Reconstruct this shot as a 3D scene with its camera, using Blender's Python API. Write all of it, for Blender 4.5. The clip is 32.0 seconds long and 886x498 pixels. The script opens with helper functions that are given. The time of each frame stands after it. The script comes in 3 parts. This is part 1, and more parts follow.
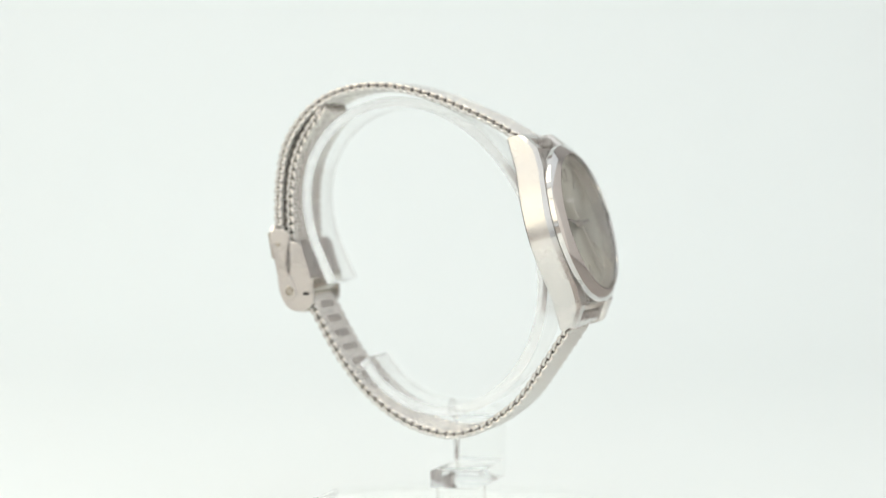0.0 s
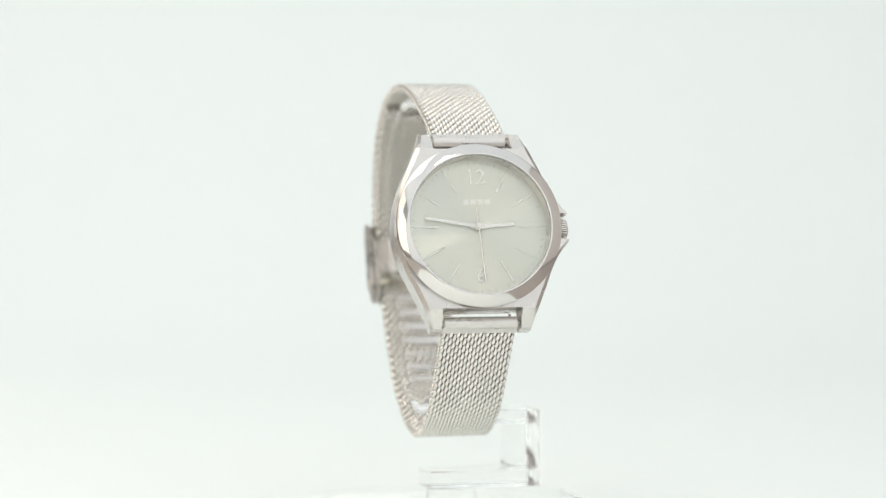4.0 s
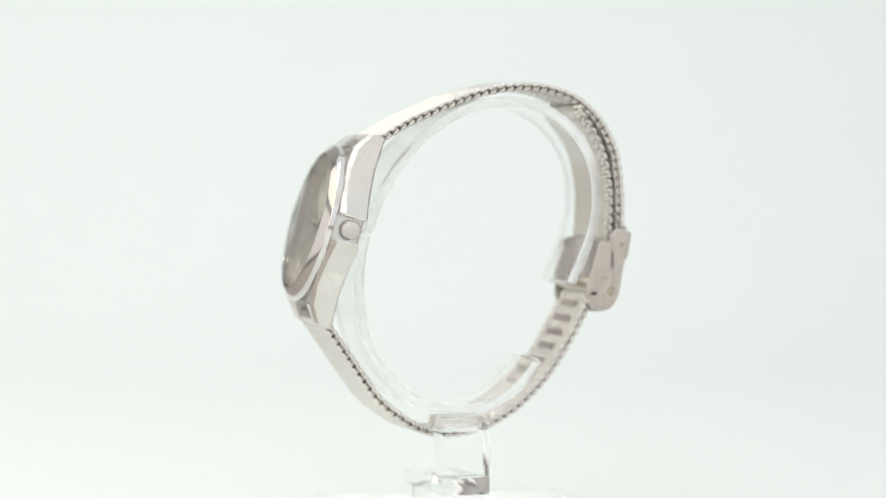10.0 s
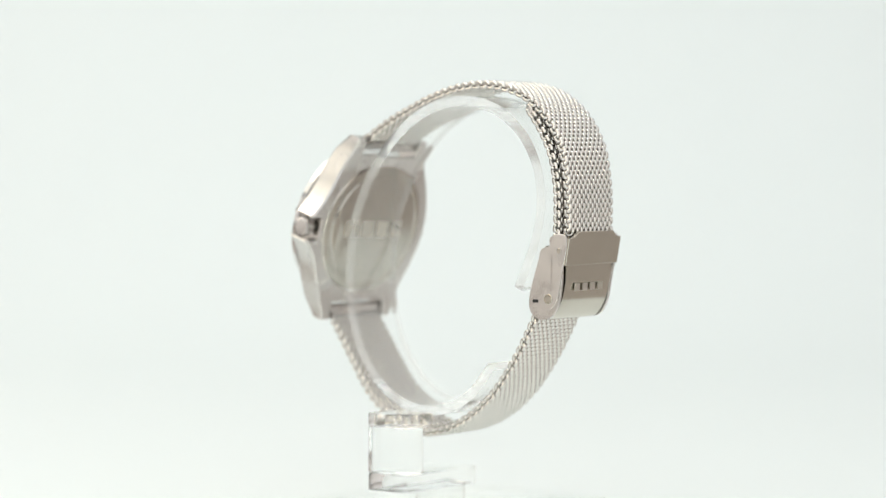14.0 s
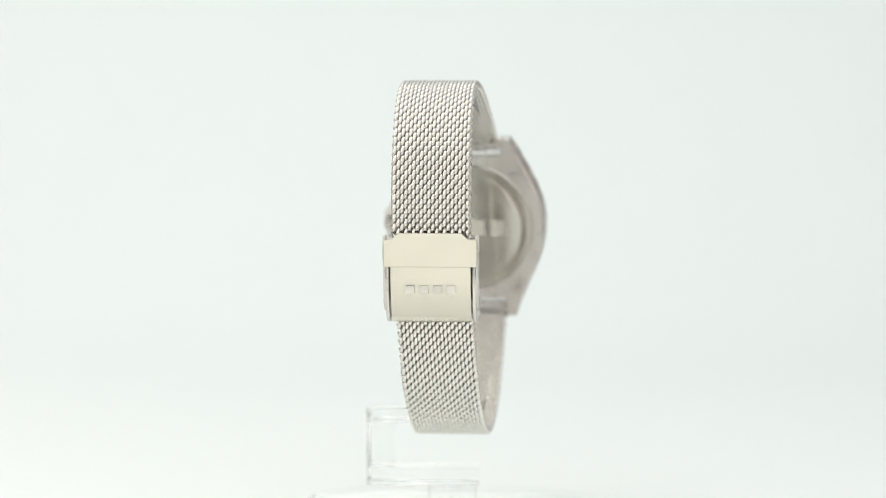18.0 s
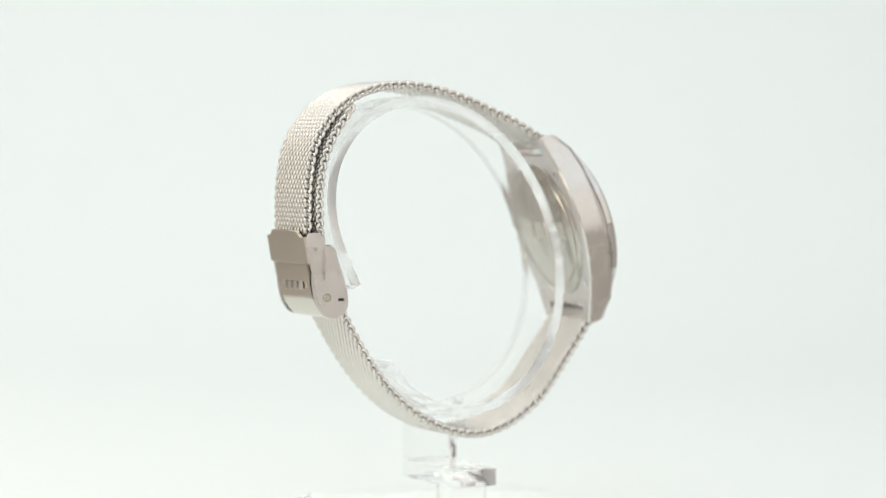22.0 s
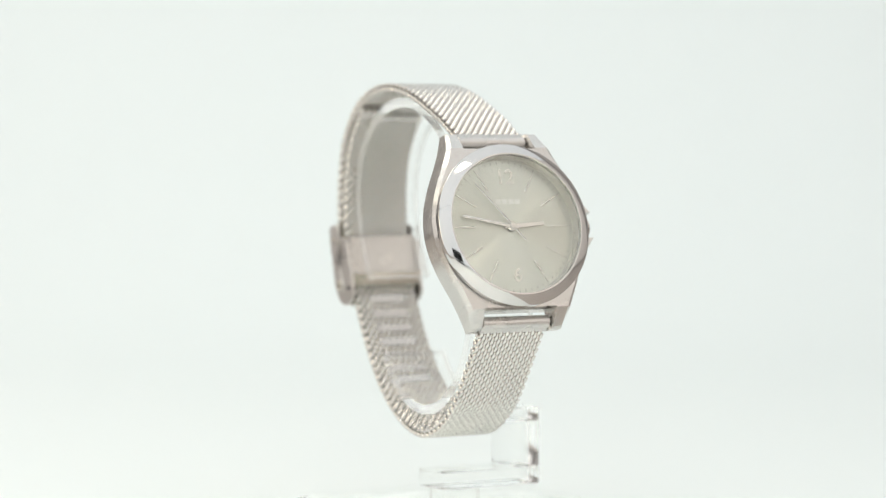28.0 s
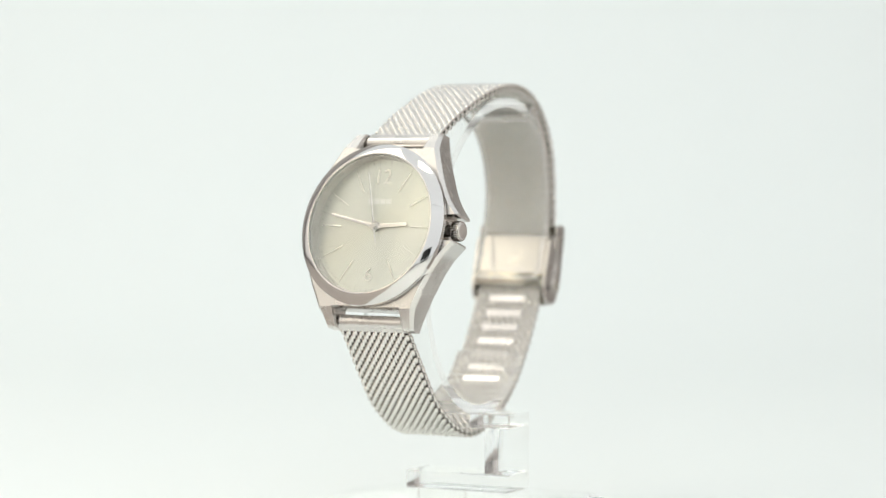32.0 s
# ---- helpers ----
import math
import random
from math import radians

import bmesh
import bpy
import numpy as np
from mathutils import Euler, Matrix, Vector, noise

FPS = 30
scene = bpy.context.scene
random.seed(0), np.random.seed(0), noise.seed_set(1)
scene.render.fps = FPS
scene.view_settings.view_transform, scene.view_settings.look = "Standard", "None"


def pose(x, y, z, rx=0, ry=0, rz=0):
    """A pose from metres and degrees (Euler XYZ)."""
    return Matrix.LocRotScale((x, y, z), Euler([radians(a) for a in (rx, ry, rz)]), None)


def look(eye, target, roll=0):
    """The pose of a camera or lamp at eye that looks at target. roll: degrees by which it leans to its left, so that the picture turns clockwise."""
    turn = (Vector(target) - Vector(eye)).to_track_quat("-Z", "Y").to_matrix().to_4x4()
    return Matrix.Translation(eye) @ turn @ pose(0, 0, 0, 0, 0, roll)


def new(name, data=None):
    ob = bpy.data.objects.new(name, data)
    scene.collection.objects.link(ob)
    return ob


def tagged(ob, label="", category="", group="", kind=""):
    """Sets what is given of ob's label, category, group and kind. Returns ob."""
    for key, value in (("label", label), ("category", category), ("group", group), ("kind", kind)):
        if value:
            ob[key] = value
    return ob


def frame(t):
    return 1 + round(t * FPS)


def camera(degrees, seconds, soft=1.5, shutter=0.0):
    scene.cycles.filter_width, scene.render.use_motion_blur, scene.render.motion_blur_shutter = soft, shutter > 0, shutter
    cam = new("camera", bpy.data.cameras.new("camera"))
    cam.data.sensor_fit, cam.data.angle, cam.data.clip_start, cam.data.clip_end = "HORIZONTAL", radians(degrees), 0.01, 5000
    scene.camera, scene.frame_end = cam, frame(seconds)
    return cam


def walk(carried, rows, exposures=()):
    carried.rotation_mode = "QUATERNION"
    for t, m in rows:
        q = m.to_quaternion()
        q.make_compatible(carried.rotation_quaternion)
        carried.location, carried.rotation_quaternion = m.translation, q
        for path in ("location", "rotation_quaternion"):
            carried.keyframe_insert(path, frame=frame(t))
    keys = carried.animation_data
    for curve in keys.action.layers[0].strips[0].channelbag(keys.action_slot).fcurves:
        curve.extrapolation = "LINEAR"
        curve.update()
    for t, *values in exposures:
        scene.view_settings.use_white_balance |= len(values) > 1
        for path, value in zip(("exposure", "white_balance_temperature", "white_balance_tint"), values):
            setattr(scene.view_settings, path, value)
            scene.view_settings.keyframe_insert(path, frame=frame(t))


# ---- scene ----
cam = camera(20.0, 32.0, soft=1.1)
# the eye looks a little down; the turntable's axis is the world's z axis, the table top is z = 0
EYE_Z = 0.0748  # height of the zero of the millimetre plan
CAM = Matrix.Translation((0, -0.5290, EYE_Z + 0.0043)) @ Euler((radians(90 - 2.313), 0, radians(0.147))).to_matrix().to_4x4()
walk(cam, [(0, CAM), (32, CAM)], [(0, 0.0), (32, 0.0)])
cam.data.dof.use_dof = True
cam.data.dof.focus_distance = 0.497
cam.data.dof.aperture_fstop = 10.5

# ---------- world and lights ----------
world = bpy.data.worlds.new("world")
scene.world = world
world.use_nodes = True
world.node_tree.nodes["Background"].inputs[0].default_value = (0.9, 0.95, 0.93, 1)
world.node_tree.nodes["Background"].inputs[1].default_value = 0.1


def soft_light(name, m, sx, sy, watts, colour):
    lamp = bpy.data.lights.new(name, "AREA")
    lamp.shape, lamp.size, lamp.size_y = "RECTANGLE", sx, sy
    lamp.energy, lamp.color = watts, colour
    ob = new(name, lamp)
    ob.matrix_world = m
    return ob


soft_light("top_softbox_light", look((0, -0.145, 0.89), (0, -0.145, 0)), 1.48, 1.59, 5.8, (0.86, 0.95, 1.0))
soft_light("front_softbox_light", look((0, -0.945, 0.45), (0, 0, 0.45)), 1.48, 0.885, 3.2, (0.86, 0.95, 1.0))
soft_light("side_softbox_light", look((-0.742, -0.02, 0.64), (0, -0.02, 0.6)), 1.08, 0.44, 1.85, (1.0, 0.955, 0.82))
soft_light("side_softbox_light", look((-0.742, 0.08, 0.22), (0, 0.08, 0.22)), 0.9, 0.38, 0.7, (1.0, 0.97, 0.93))
soft_light("side_softbox_light", look((-0.742, -0.66, 0.36), (0, -0.66, 0.36)), 0.52, 0.56, 1.5, (1.0, 0.935, 0.73))
soft_light("side_softbox_light", look((0.742, -0.62, 0.45), (0, -0.62, 0.45)), 0.64, 0.88, 1.05, (1.0, 0.94, 0.86))
soft_light("side_softbox_light", look((0.742, 0.12, 0.45), (0, 0.12, 0.45)), 0.84, 0.88, 0.66, (1.0, 0.93, 0.88))
# two warm lamps: a panel high on the left, and a narrow one straight down on the table before the watch
panel = soft_light("warm_panel_light", look((-0.46, 0.08, 0.84), (-0.2, 0.0, 0)), 0.46, 0.46, 0.62, (1.0, 0.93, 0.8))
panel.data.spread = radians(100)
down = soft_light("down_light", look((-0.02, -0.28, 0.78), (0, -0.25, 0)), 0.3, 0.3, 0.2, (1.0, 0.92, 0.76))
down.data.spread = radians(30)
# an unseen pair, added to brighten the backdrop alone
for x, watts in ((-0.7, 0.12), (0.7, 0.15)):
    ob = soft_light("backdrop_fill_light", look((x, 0.3, 0.5), (-0.6 * x, 0.65, 0.4)), 0.25, 0.6, watts, (0.95, 1.0, 1.0))
    ob.data.spread = radians(76)

# ---------- materials ----------


def nodes_of(name):
    m = bpy.data.materials.new(name)
    m.use_nodes = True
    t = m.node_tree
    return m, t, t.nodes["Principled BSDF"]


def steel(name, base, rough, stretch, bump, size=6000.0, vary=0.0, wave=0.0):
    """Steel with brushing along one axis (stretch), smudges in the gloss and fine relief."""
    m, t, b = nodes_of(name)
    b.inputs["Metallic"].default_value = 1.0
    co = t.nodes.new("ShaderNodeTexCoord")
    mp = t.nodes.new("ShaderNodeMapping")
    mp.inputs["Scale"].default_value = stretch
    fine = t.nodes.new("ShaderNodeTexNoise")
    fine.inputs["Scale"].default_value = size
    fine.inputs["Detail"].default_value = 3
    wide = t.nodes.new("ShaderNodeTexNoise")
    wide.inputs["Scale"].default_value = 160
    t.links.new(co.outputs["Object"], mp.inputs[0])
    t.links.new(mp.outputs[0], fine.inputs["Vector"])
    t.links.new(co.outputs["Object"], wide.inputs["Vector"])
    ramp = t.nodes.new("ShaderNodeMapRange")
    ramp.inputs[3].default_value, ramp.inputs[4].default_value = rough * 0.7, rough * 1.35
    mix = t.nodes.new("ShaderNodeMath")
    mix.operation = "MULTIPLY_ADD"
    mix.inputs[1].default_value, mix.inputs[2].default_value = 0.5, 0.25
    t.links.new(fine.outputs[0], mix.inputs[0])
    add = t.nodes.new("ShaderNodeMath")
    add.operation = "MULTIPLY"
    t.links.new(mix.outputs[0], add.inputs[0])
    t.links.new(wide.outputs[0], add.inputs[1])
    t.links.new(add.outputs[0], ramp.inputs[0])
    ramp.inputs[1].default_value, ramp.inputs[2].default_value = 0.1, 0.4
    t.links.new(ramp.outputs[0], b.inputs["Roughness"])
    col = t.nodes.new("ShaderNodeMix")
    col.data_type = "RGBA"
    col.inputs[6].default_value = (*[c * 0.93 for c in base], 1)
    col.inputs[7].default_value = (*[min(1, c * 1.05) for c in base], 1)
    t.links.new((wide if vary == 0 else fine).outputs[0], col.inputs[0])
    t.links.new(col.outputs[2], b.inputs["Base Color"])
    last = None
    for amount, source in ((wave, wide), (bump, fine)):
        if amount:
            bp = t.nodes.new("ShaderNodeBump")
            bp.inputs["Strength"].default_value, bp.inputs["Distance"].default_value = amount, 0.00005
            t.links.new(source.outputs[0], bp.inputs["Height"])
            if last is not None:
                t.links.new(last.outputs[0], bp.inputs["Normal"])
            t.links.new(bp.outputs[0], b.inputs["Normal"])
            last = bp
    return m


STEEL = (0.64, 0.605, 0.575)
polished = steel("polished_steel", STEEL, 0.1, (1, 1, 1), 0.0)
brushed = steel("brushed_steel", (0.66, 0.63, 0.605), 0.29, (0.05, 1, 1), 0.03, 25000.0)
flank_steel = steel("satin_flank_steel", (0.66, 0.635, 0.61), 0.24, (1, 1, 1), 0.0, wave=0.15)
bezel_steel = steel("polished_bezel_steel", (0.65, 0.63, 0.615), 0.08, (1, 1, 1), 0.0)
clasp_steel = steel("satin_clasp_steel", (0.62, 0.582, 0.51), 0.16, (0.05, 1, 1), 0.03, 25000.0, wave=0.6)
back_steel = steel("case_back_steel", (0.54, 0.51, 0.46), 0.19, (1, 1, 1), 0.0)
applied_steel = steel("applied_marker_steel", (0.70, 0.69, 0.645), 0.25, (1, 1, 1), 0.0)
hand_steel = steel("hand_steel", (0.74, 0.71, 0.675), 0.24, (1, 1, 1), 0.0)
mark_steel = steel("raised_mark_steel", (0.68, 0.65, 0.59), 0.34, (1, 1, 1), 0.0)
wire_steel = steel("woven_wire_steel", (0.71, 0.685, 0.65), 0.14, (1, 1, 1), 0.05)
# near-black: the shade between the strap's wires put into colour; the crown's tube too
dark_steel = steel("dark_gap_steel", (0.11, 0.1, 0.09), 0.4, (1, 1, 1), 0.0)


def dial_material():
    m, t, b = nodes_of("sunray_champagne_dial")
    b.inputs["Metallic"].default_value = 0.95
    b.inputs["Roughness"].default_value = 0.38
    b.inputs["Anisotropic"].default_value = 0.97
    tan = t.nodes.new("ShaderNodeTangent")
    tan.direction_type, tan.axis = "RADIAL", "Z"
    t.links.new(tan.outputs[0], b.inputs["Tangent"])
    co = t.nodes.new("ShaderNodeTexCoord")
    sep = t.nodes.new("ShaderNodeSeparateXYZ")
    t.links.new(co.outputs["Object"], sep.inputs[0])
    ang = t.nodes.new("ShaderNodeMath")
    ang.operation = "ARCTAN2"
    t.links.new(sep.outputs[1], ang.inputs[0])
    t.links.new(sep.outputs[0], ang.inputs[1])
    ray = t.nodes.new("ShaderNodeTexNoise")
    ray.noise_dimensions = "1D"
    ray.inputs["Scale"].default_value = 60
    ray.inputs["Detail"].default_value = 4
    t.links.new(ang.outputs[0], ray.inputs["W"])
    col = t.nodes.new("ShaderNodeMix")
    col.data_type = "RGBA"
    col.inputs[6].default_value = (0.65, 0.655, 0.59, 1)
    col.inputs[7].default_value = (0.745, 0.745, 0.675, 1)
    t.links.new(ray.outputs[0], col.inputs[0])
    t.links.new(col.outputs[2], b.inputs["Base Color"])
    return m


dial_mat = dial_material()


def clear(name, tint, ior, rough=0.0, milk=0.0):
    m, t, b = nodes_of(name)
    b.inputs["Base Color"].default_value = (*tint, 1)
    b.inputs["Transmission Weight"].default_value = 1.0 - milk
    b.inputs["IOR"].default_value = ior
    wide = t.nodes.new("ShaderNodeTexNoise")
    wide.inputs["Scale"].default_value = 220
    ramp = t.nodes.new("ShaderNodeMapRange")
    ramp.inputs[3].default_value, ramp.inputs[4].default_value = rough, rough + 0.05
    t.links.new(wide.outputs[0], ramp.inputs[0])
    t.links.new(ramp.outputs[0], b.inputs["Roughness"])
    return m


def thin_clear(name, tint, milk):
    """Clear sheet that light crosses unbent: a see-through body with a little haze and gloss that grows towards grazing."""
    m, t, b = nodes_of(name)
    t.nodes.remove(b)
    see = t.nodes.new("ShaderNodeBsdfTransparent")
    see.inputs[0].default_value = (*tint, 1)
    haze = t.nodes.new("ShaderNodeBsdfDiffuse")
    haze.inputs[0].default_value = (0.96, 0.96, 0.94, 1)
    body = t.nodes.new("ShaderNodeMixShader")
    body.inputs[0].default_value = milk
    t.links.new(see.outputs[0], body.inputs[1])
    t.links.new(haze.outputs[0], body.inputs[2])
    gloss = t.nodes.new("ShaderNodeBsdfGlossy")
    wide = t.nodes.new("ShaderNodeTexNoise")
    wide.inputs["Scale"].default_value = 220
    ramp = t.nodes.new("ShaderNodeMapRange")
    ramp.inputs[3].default_value, ramp.inputs[4].default_value = 0.01, 0.06
    t.links.new(wide.outputs[0], ramp.inputs[0])
    t.links.new(ramp.outputs[0], gloss.inputs["Roughness"])
    layer = t.nodes.new("ShaderNodeLayerWeight")
    layer.inputs[0].default_value = 0.5
    power = t.nodes.new("ShaderNodeMath")
    power.operation = "POWER"
    power.inputs[1].default_value = 5.0
    lift = t.nodes.new("ShaderNodeMath")
    lift.operation = "MULTIPLY_ADD"
    lift.inputs[1].default_value, lift.inputs[2].default_value = 0.8, 0.035
    t.links.new(layer.outputs["Facing"], power.inputs[0])
    t.links.new(power.outputs[0], lift.inputs[0])
    top = t.nodes.new("ShaderNodeMixShader")
    t.links.new(lift.outputs[0], top.inputs[0])
    t.links.new(body.outputs[0], top.inputs[1])
    t.links.new(gloss.outputs[0], top.inputs[2])
    t.links.new(top.outputs[0], t.nodes["Material Output"].inputs["Surface"])
    return m


glass = thin_clear("watch_glass", (0.99, 0.99, 0.985), 0.0)
acrylic = clear("clear_acrylic", (0.985, 0.99, 0.985), 1.13, 0.01, 0.02)
cuff_acrylic = clear("clear_cuff_acrylic", (0.99, 0.99, 0.985), 1.12, 0.01, 0.03)
cuff_edge = clear("cut_acrylic_edge", (0.99, 0.99, 0.985), 1.08, 0.1, 0.22)
plate_acrylic = clear("clear_plate_acrylic", (0.99, 0.99, 0.985), 1.07, 0.01)


def plain(name, base, rough, scale=30, amount=0.04, bump=0.0):
    m, t, b = nodes_of(name)
    b.inputs["Roughness"].default_value = rough
    co = t.nodes.new("ShaderNodeTexCoord")
    n = t.nodes.new("ShaderNodeTexNoise")
    n.inputs["Scale"].default_value = scale
    n.inputs["Detail"].default_value = 5
    t.links.new(co.outputs["Object"], n.inputs["Vector"])
    col = t.nodes.new("ShaderNodeMix")
    col.data_type = "RGBA"
    col.inputs[6].default_value = (*[c * (1 - amount) for c in base], 1)
    col.inputs[7].default_value = (*[min(1, c * (1 + amount)) for c in base], 1)
    t.links.new(n.outputs[0], col.inputs[0])
    t.links.new(col.outputs[2], b.inputs["Base Color"])
    if bump:
        bp = t.nodes.new("ShaderNodeBump")
        bp.inputs["Strength"].default_value, bp.inputs["Distance"].default_value = bump, 0.001
        t.links.new(n.outputs[0], bp.inputs["Height"])
        t.links.new(bp.outputs[0], b.inputs["Normal"])
    return m


white_paper = plain("white_backdrop_paper", (0.808, 0.85, 0.845), 0.9, 4, 0.012)
tent_cloth = plain("light_tent_cloth", (0.5, 0.475, 0.46), 0.9, 4, 0.02)
table_top = plain("grey_brown_table_top", (0.45, 0.405, 0.375), 0.6, 60, 0.08)
black_plastic = plain("black_plastic", (0.012, 0.012, 0.013), 0.5, 400, 0.2)
silver_paint = plain("pale_silver_paint", (0.8, 0.79, 0.75), 0.5, 900, 0.03)
grey_print = plain("grey_print", (0.36, 0.34, 0.31), 0.5, 900, 0.1)

# ---------- mesh helpers; lengths in millimetres, z from the eye's height ----------
MM = 0.001
WATCH_BASE = EYE_Z - 0.0563


def link(name, bm, material, parent=None, label="", origin=(0, 0, 0), sharp=35):
    me = bpy.data.meshes.new(name)
    bmesh.ops.recalc_face_normals(bm, faces=bm.faces)
    for f in bm.faces:
        f.smooth = True
    bm.to_mesh(me)
    bm.free()
    me.set_sharp_from_angle(angle=radians(sharp))
    me.materials.append(material)
    ob = new(name, me)
    if parent is not None:
        ob.parent = parent
    if label:
        ob["label"] = label
    return ob


def part(name, bm, material, parent, label="", sharp=35, local=None):
    """A mesh in the turning plan (millimetres), under a thing; local keeps it in its own space with that pose."""
    top = parent
    while top.parent is not None:
        top = top.parent
    shift = Matrix.Translation((0, 0, EYE_Z - top.matrix_basis.translation.z))
    up = Matrix.Identity(4)
    node = parent
    while node is not None and node.parent is not None:
        up = node.matrix_basis @ up
        node = node.parent
    if local is None:
        bm.transform(up.inverted() @ shift @ Matrix.Scale(MM, 4))
        return link(name, bm, material, parent, label, sharp=sharp)
    bm.transform(Matrix.Scale(MM, 4))
    ob = link(name, bm, material, parent, label, sharp=sharp)
    loc = local.copy()
    loc.translation = local.translation * MM
    ob.matrix_basis = up.inverted() @ shift @ loc
    return ob


def box(bm, x0, x1, y0, y1, z0, z1, bevel=0.0, m=None):
    g = bmesh.ops.create_cube(bm, size=1.0)
    vs = g["verts"]
    for v in vs:
        v.co = Vector((x0 + (v.co.x + 0.5) * (x1 - x0), y0 + (v.co.y + 0.5) * (y1 - y0), z0 + (v.co.z + 0.5) * (z1 - z0)))
    if bevel:
        es = list({e for v in vs for e in v.link_edges})
        r = bmesh.ops.bevel(bm, geom=es, offset=bevel, segments=2, profile=0.5, affect="EDGES")
        vs = list({v for f in r["faces"] for v in f.verts} | {v for v in vs if v.is_valid})
    if m is not None:
        bmesh.ops.transform(bm, matrix=m, verts=vs)
    return bm


def lathe(bm, profile, n=64, m=None, close=False):
    """Turns a profile of (radius, height) round the z axis."""
    rings = []
    for r, z in profile:
        if r < 1e-6:
            rings.append([bm.verts.new((0, 0, z))])
        else:
            rings.append([bm.verts.new((r * math.cos(2 * math.pi * k / n), r * math.sin(2 * math.pi * k / n), z)) for k in range(n)])
    pairs = list(zip(rings, rings[1:]))
    if close:
        pairs.append((rings[-1], rings[0]))
    for a, b in pairs:
        for k in range(n):
            j = (k + 1) % n
            if len(a) == 1 and len(b) == 1:
                continue
            if len(a) == 1:
                bm.faces.new((a[0], b[k], b[j]))
            elif len(b) == 1:
                bm.faces.new((a[k], a[j], b[0]))
            else:
                bm.faces.new((a[k], a[j], b[j], b[k]))
    if m is not None:
        bmesh.ops.transform(bm, matrix=m, verts=[v for ring in rings for v in ring])
    return bm


def prism(bm, outline, lo, hi, chamfer=0.0, axis="z"):
    """A slab from a closed outline; axis x: the outline is (y, z) and the slab runs from lo to hi along x."""
    n = len(outline)
    area = sum(outline[i][0] * outline[(i + 1) % n][1] - outline[(i + 1) % n][0] * outline[i][1] for i in range(n))
    pts = outline if area > 0 else outline[::-1]

    def inset(d):
        res = []
        for i in range(n):
            p, q, r = Vector(pts[i - 1]), Vector(pts[i]), Vector(pts[(i + 1) % n])
            a, b = (q - p).normalized(), (r - q).normalized()
            na, nb = Vector((-a.y, a.x)), Vector((-b.y, b.x))
            k = na + nb
            k = k / max(0.35, k.length_squared / 2) if k.length > 1e-6 else na
            res.append(q + k * d)
        return res

    c = chamfer
    levels = [(lo, inset(c)), (lo + c, pts), (hi - c, pts), (hi, inset(c))] if c else [(lo, pts), (hi, pts)]
    rings = []
    for h, ps in levels:
        rings.append([bm.verts.new((p[0], p[1], h) if axis == "z" else (h, p[0], p[1])) for p in ps])
    for a, b in zip(rings, rings[1:]):
        for i in range(n):
            j = (i + 1) % n
            bm.faces.new((a[i], a[j], b[j], b[i]))
    caps = [bm.faces.new(rings[0][::-1]), bm.faces.new(rings[-1])]
    bmesh.ops.triangulate(bm, faces=caps)
    return bm


def spline(points, step):
    """Even points along a smooth curve through the control points, with tangents."""
    ps = [Vector(p) for p in points]
    ps = [ps[0] * 2 - ps[1]] + ps + [ps[-1] * 2 - ps[-2]]
    fine = []
    for i in range(1, len(ps) - 2):
        a, b, c, d = ps[i - 1:i + 3]
        for k in range(40):
            u = k / 40
            fine.append(0.5 * (2 * b + (c - a) * u + (2 * a - 5 * b + 4 * c - d) * u * u + (3 * b - a - 3 * c + d) * u ** 3))
    fine.append(ps[-2])
    run = [0.0]
    for a, b in zip(fine, fine[1:]):
        run.append(run[-1] + (b - a).length)
    count = max(2, round(run[-1] / step))
    res = []
    for k in range(count + 1):
        s = run[-1] * k / count
        i = max(j for j in range(len(run)) if run[j] <= s + 1e-9)
        i = min(i, len(fine) - 2)
        u = (s - run[i]) / (run[i + 1] - run[i])
        res.append((fine[i].lerp(fine[i + 1], u), (fine[i + 1] - fine[i]).normalized()))
    return res


def lean(y, z=-60.0):
    """The strap sits a little askew on its cuff: sideways offset of its middle at depth y, over or under the cuff."""
    if z > -13:
        return float(np.interp(y, (-19, 11, 36), (-1.5, 0.2, 0.3)))
    return float(np.interp(y, (-28, -2, 27, 32), (-2.75, -1.0, 0.2, 0.3)))


def strap_sheet(bm, pts, half_w, out0, out1, x_mid=None):
    """A curved strip along (point, tangent) pairs in the y-z plane, between two offsets to the outer side."""
    rows = []
    for p, t in pts:
        nrm = Vector((-t.y, t.x))
        a, b = p + nrm * out0, p + nrm * out1
        xm = lean(p.x, p.y) if x_mid is None else x_mid
        rows.append([bm.verts.new((xm - half_w, a.x, a.y)), bm.verts.new((xm + half_w, a.x, a.y)),
                     bm.verts.new((xm + half_w, b.x, b.y)), bm.verts.new((xm - half_w, b.x, b.y))])
    for r, s in zip(rows, rows[1:]):
        for i in range(4):
            j = (i + 1) % 4
            bm.faces.new((r[i], r[j], s[j], s[i]))
    bm.faces.new(rows[0][::-1])
    bm.faces.new(rows[-1])
    return bm


def text_mesh(words, size, depth):
    """Flat raised characters centred on the origin, as a bmesh in millimetres."""
    cu = bpy.data.curves.new("numerals", "FONT")
    cu.body, cu.size, cu.extrude, cu.align_x, cu.align_y = words, size, depth, "CENTER", "CENTER"
    ob = new("numerals", cu)
    me = bpy.data.meshes.new_from_object(ob.evaluated_get(bpy.context.evaluated_depsgraph_get()))
    bpy.data.objects.remove(ob)
    bm = bmesh.new()
    bm.from_mesh(me)
    bpy.data.meshes.remove(me)
    return bm


# ---------- the light tent round the table ----------


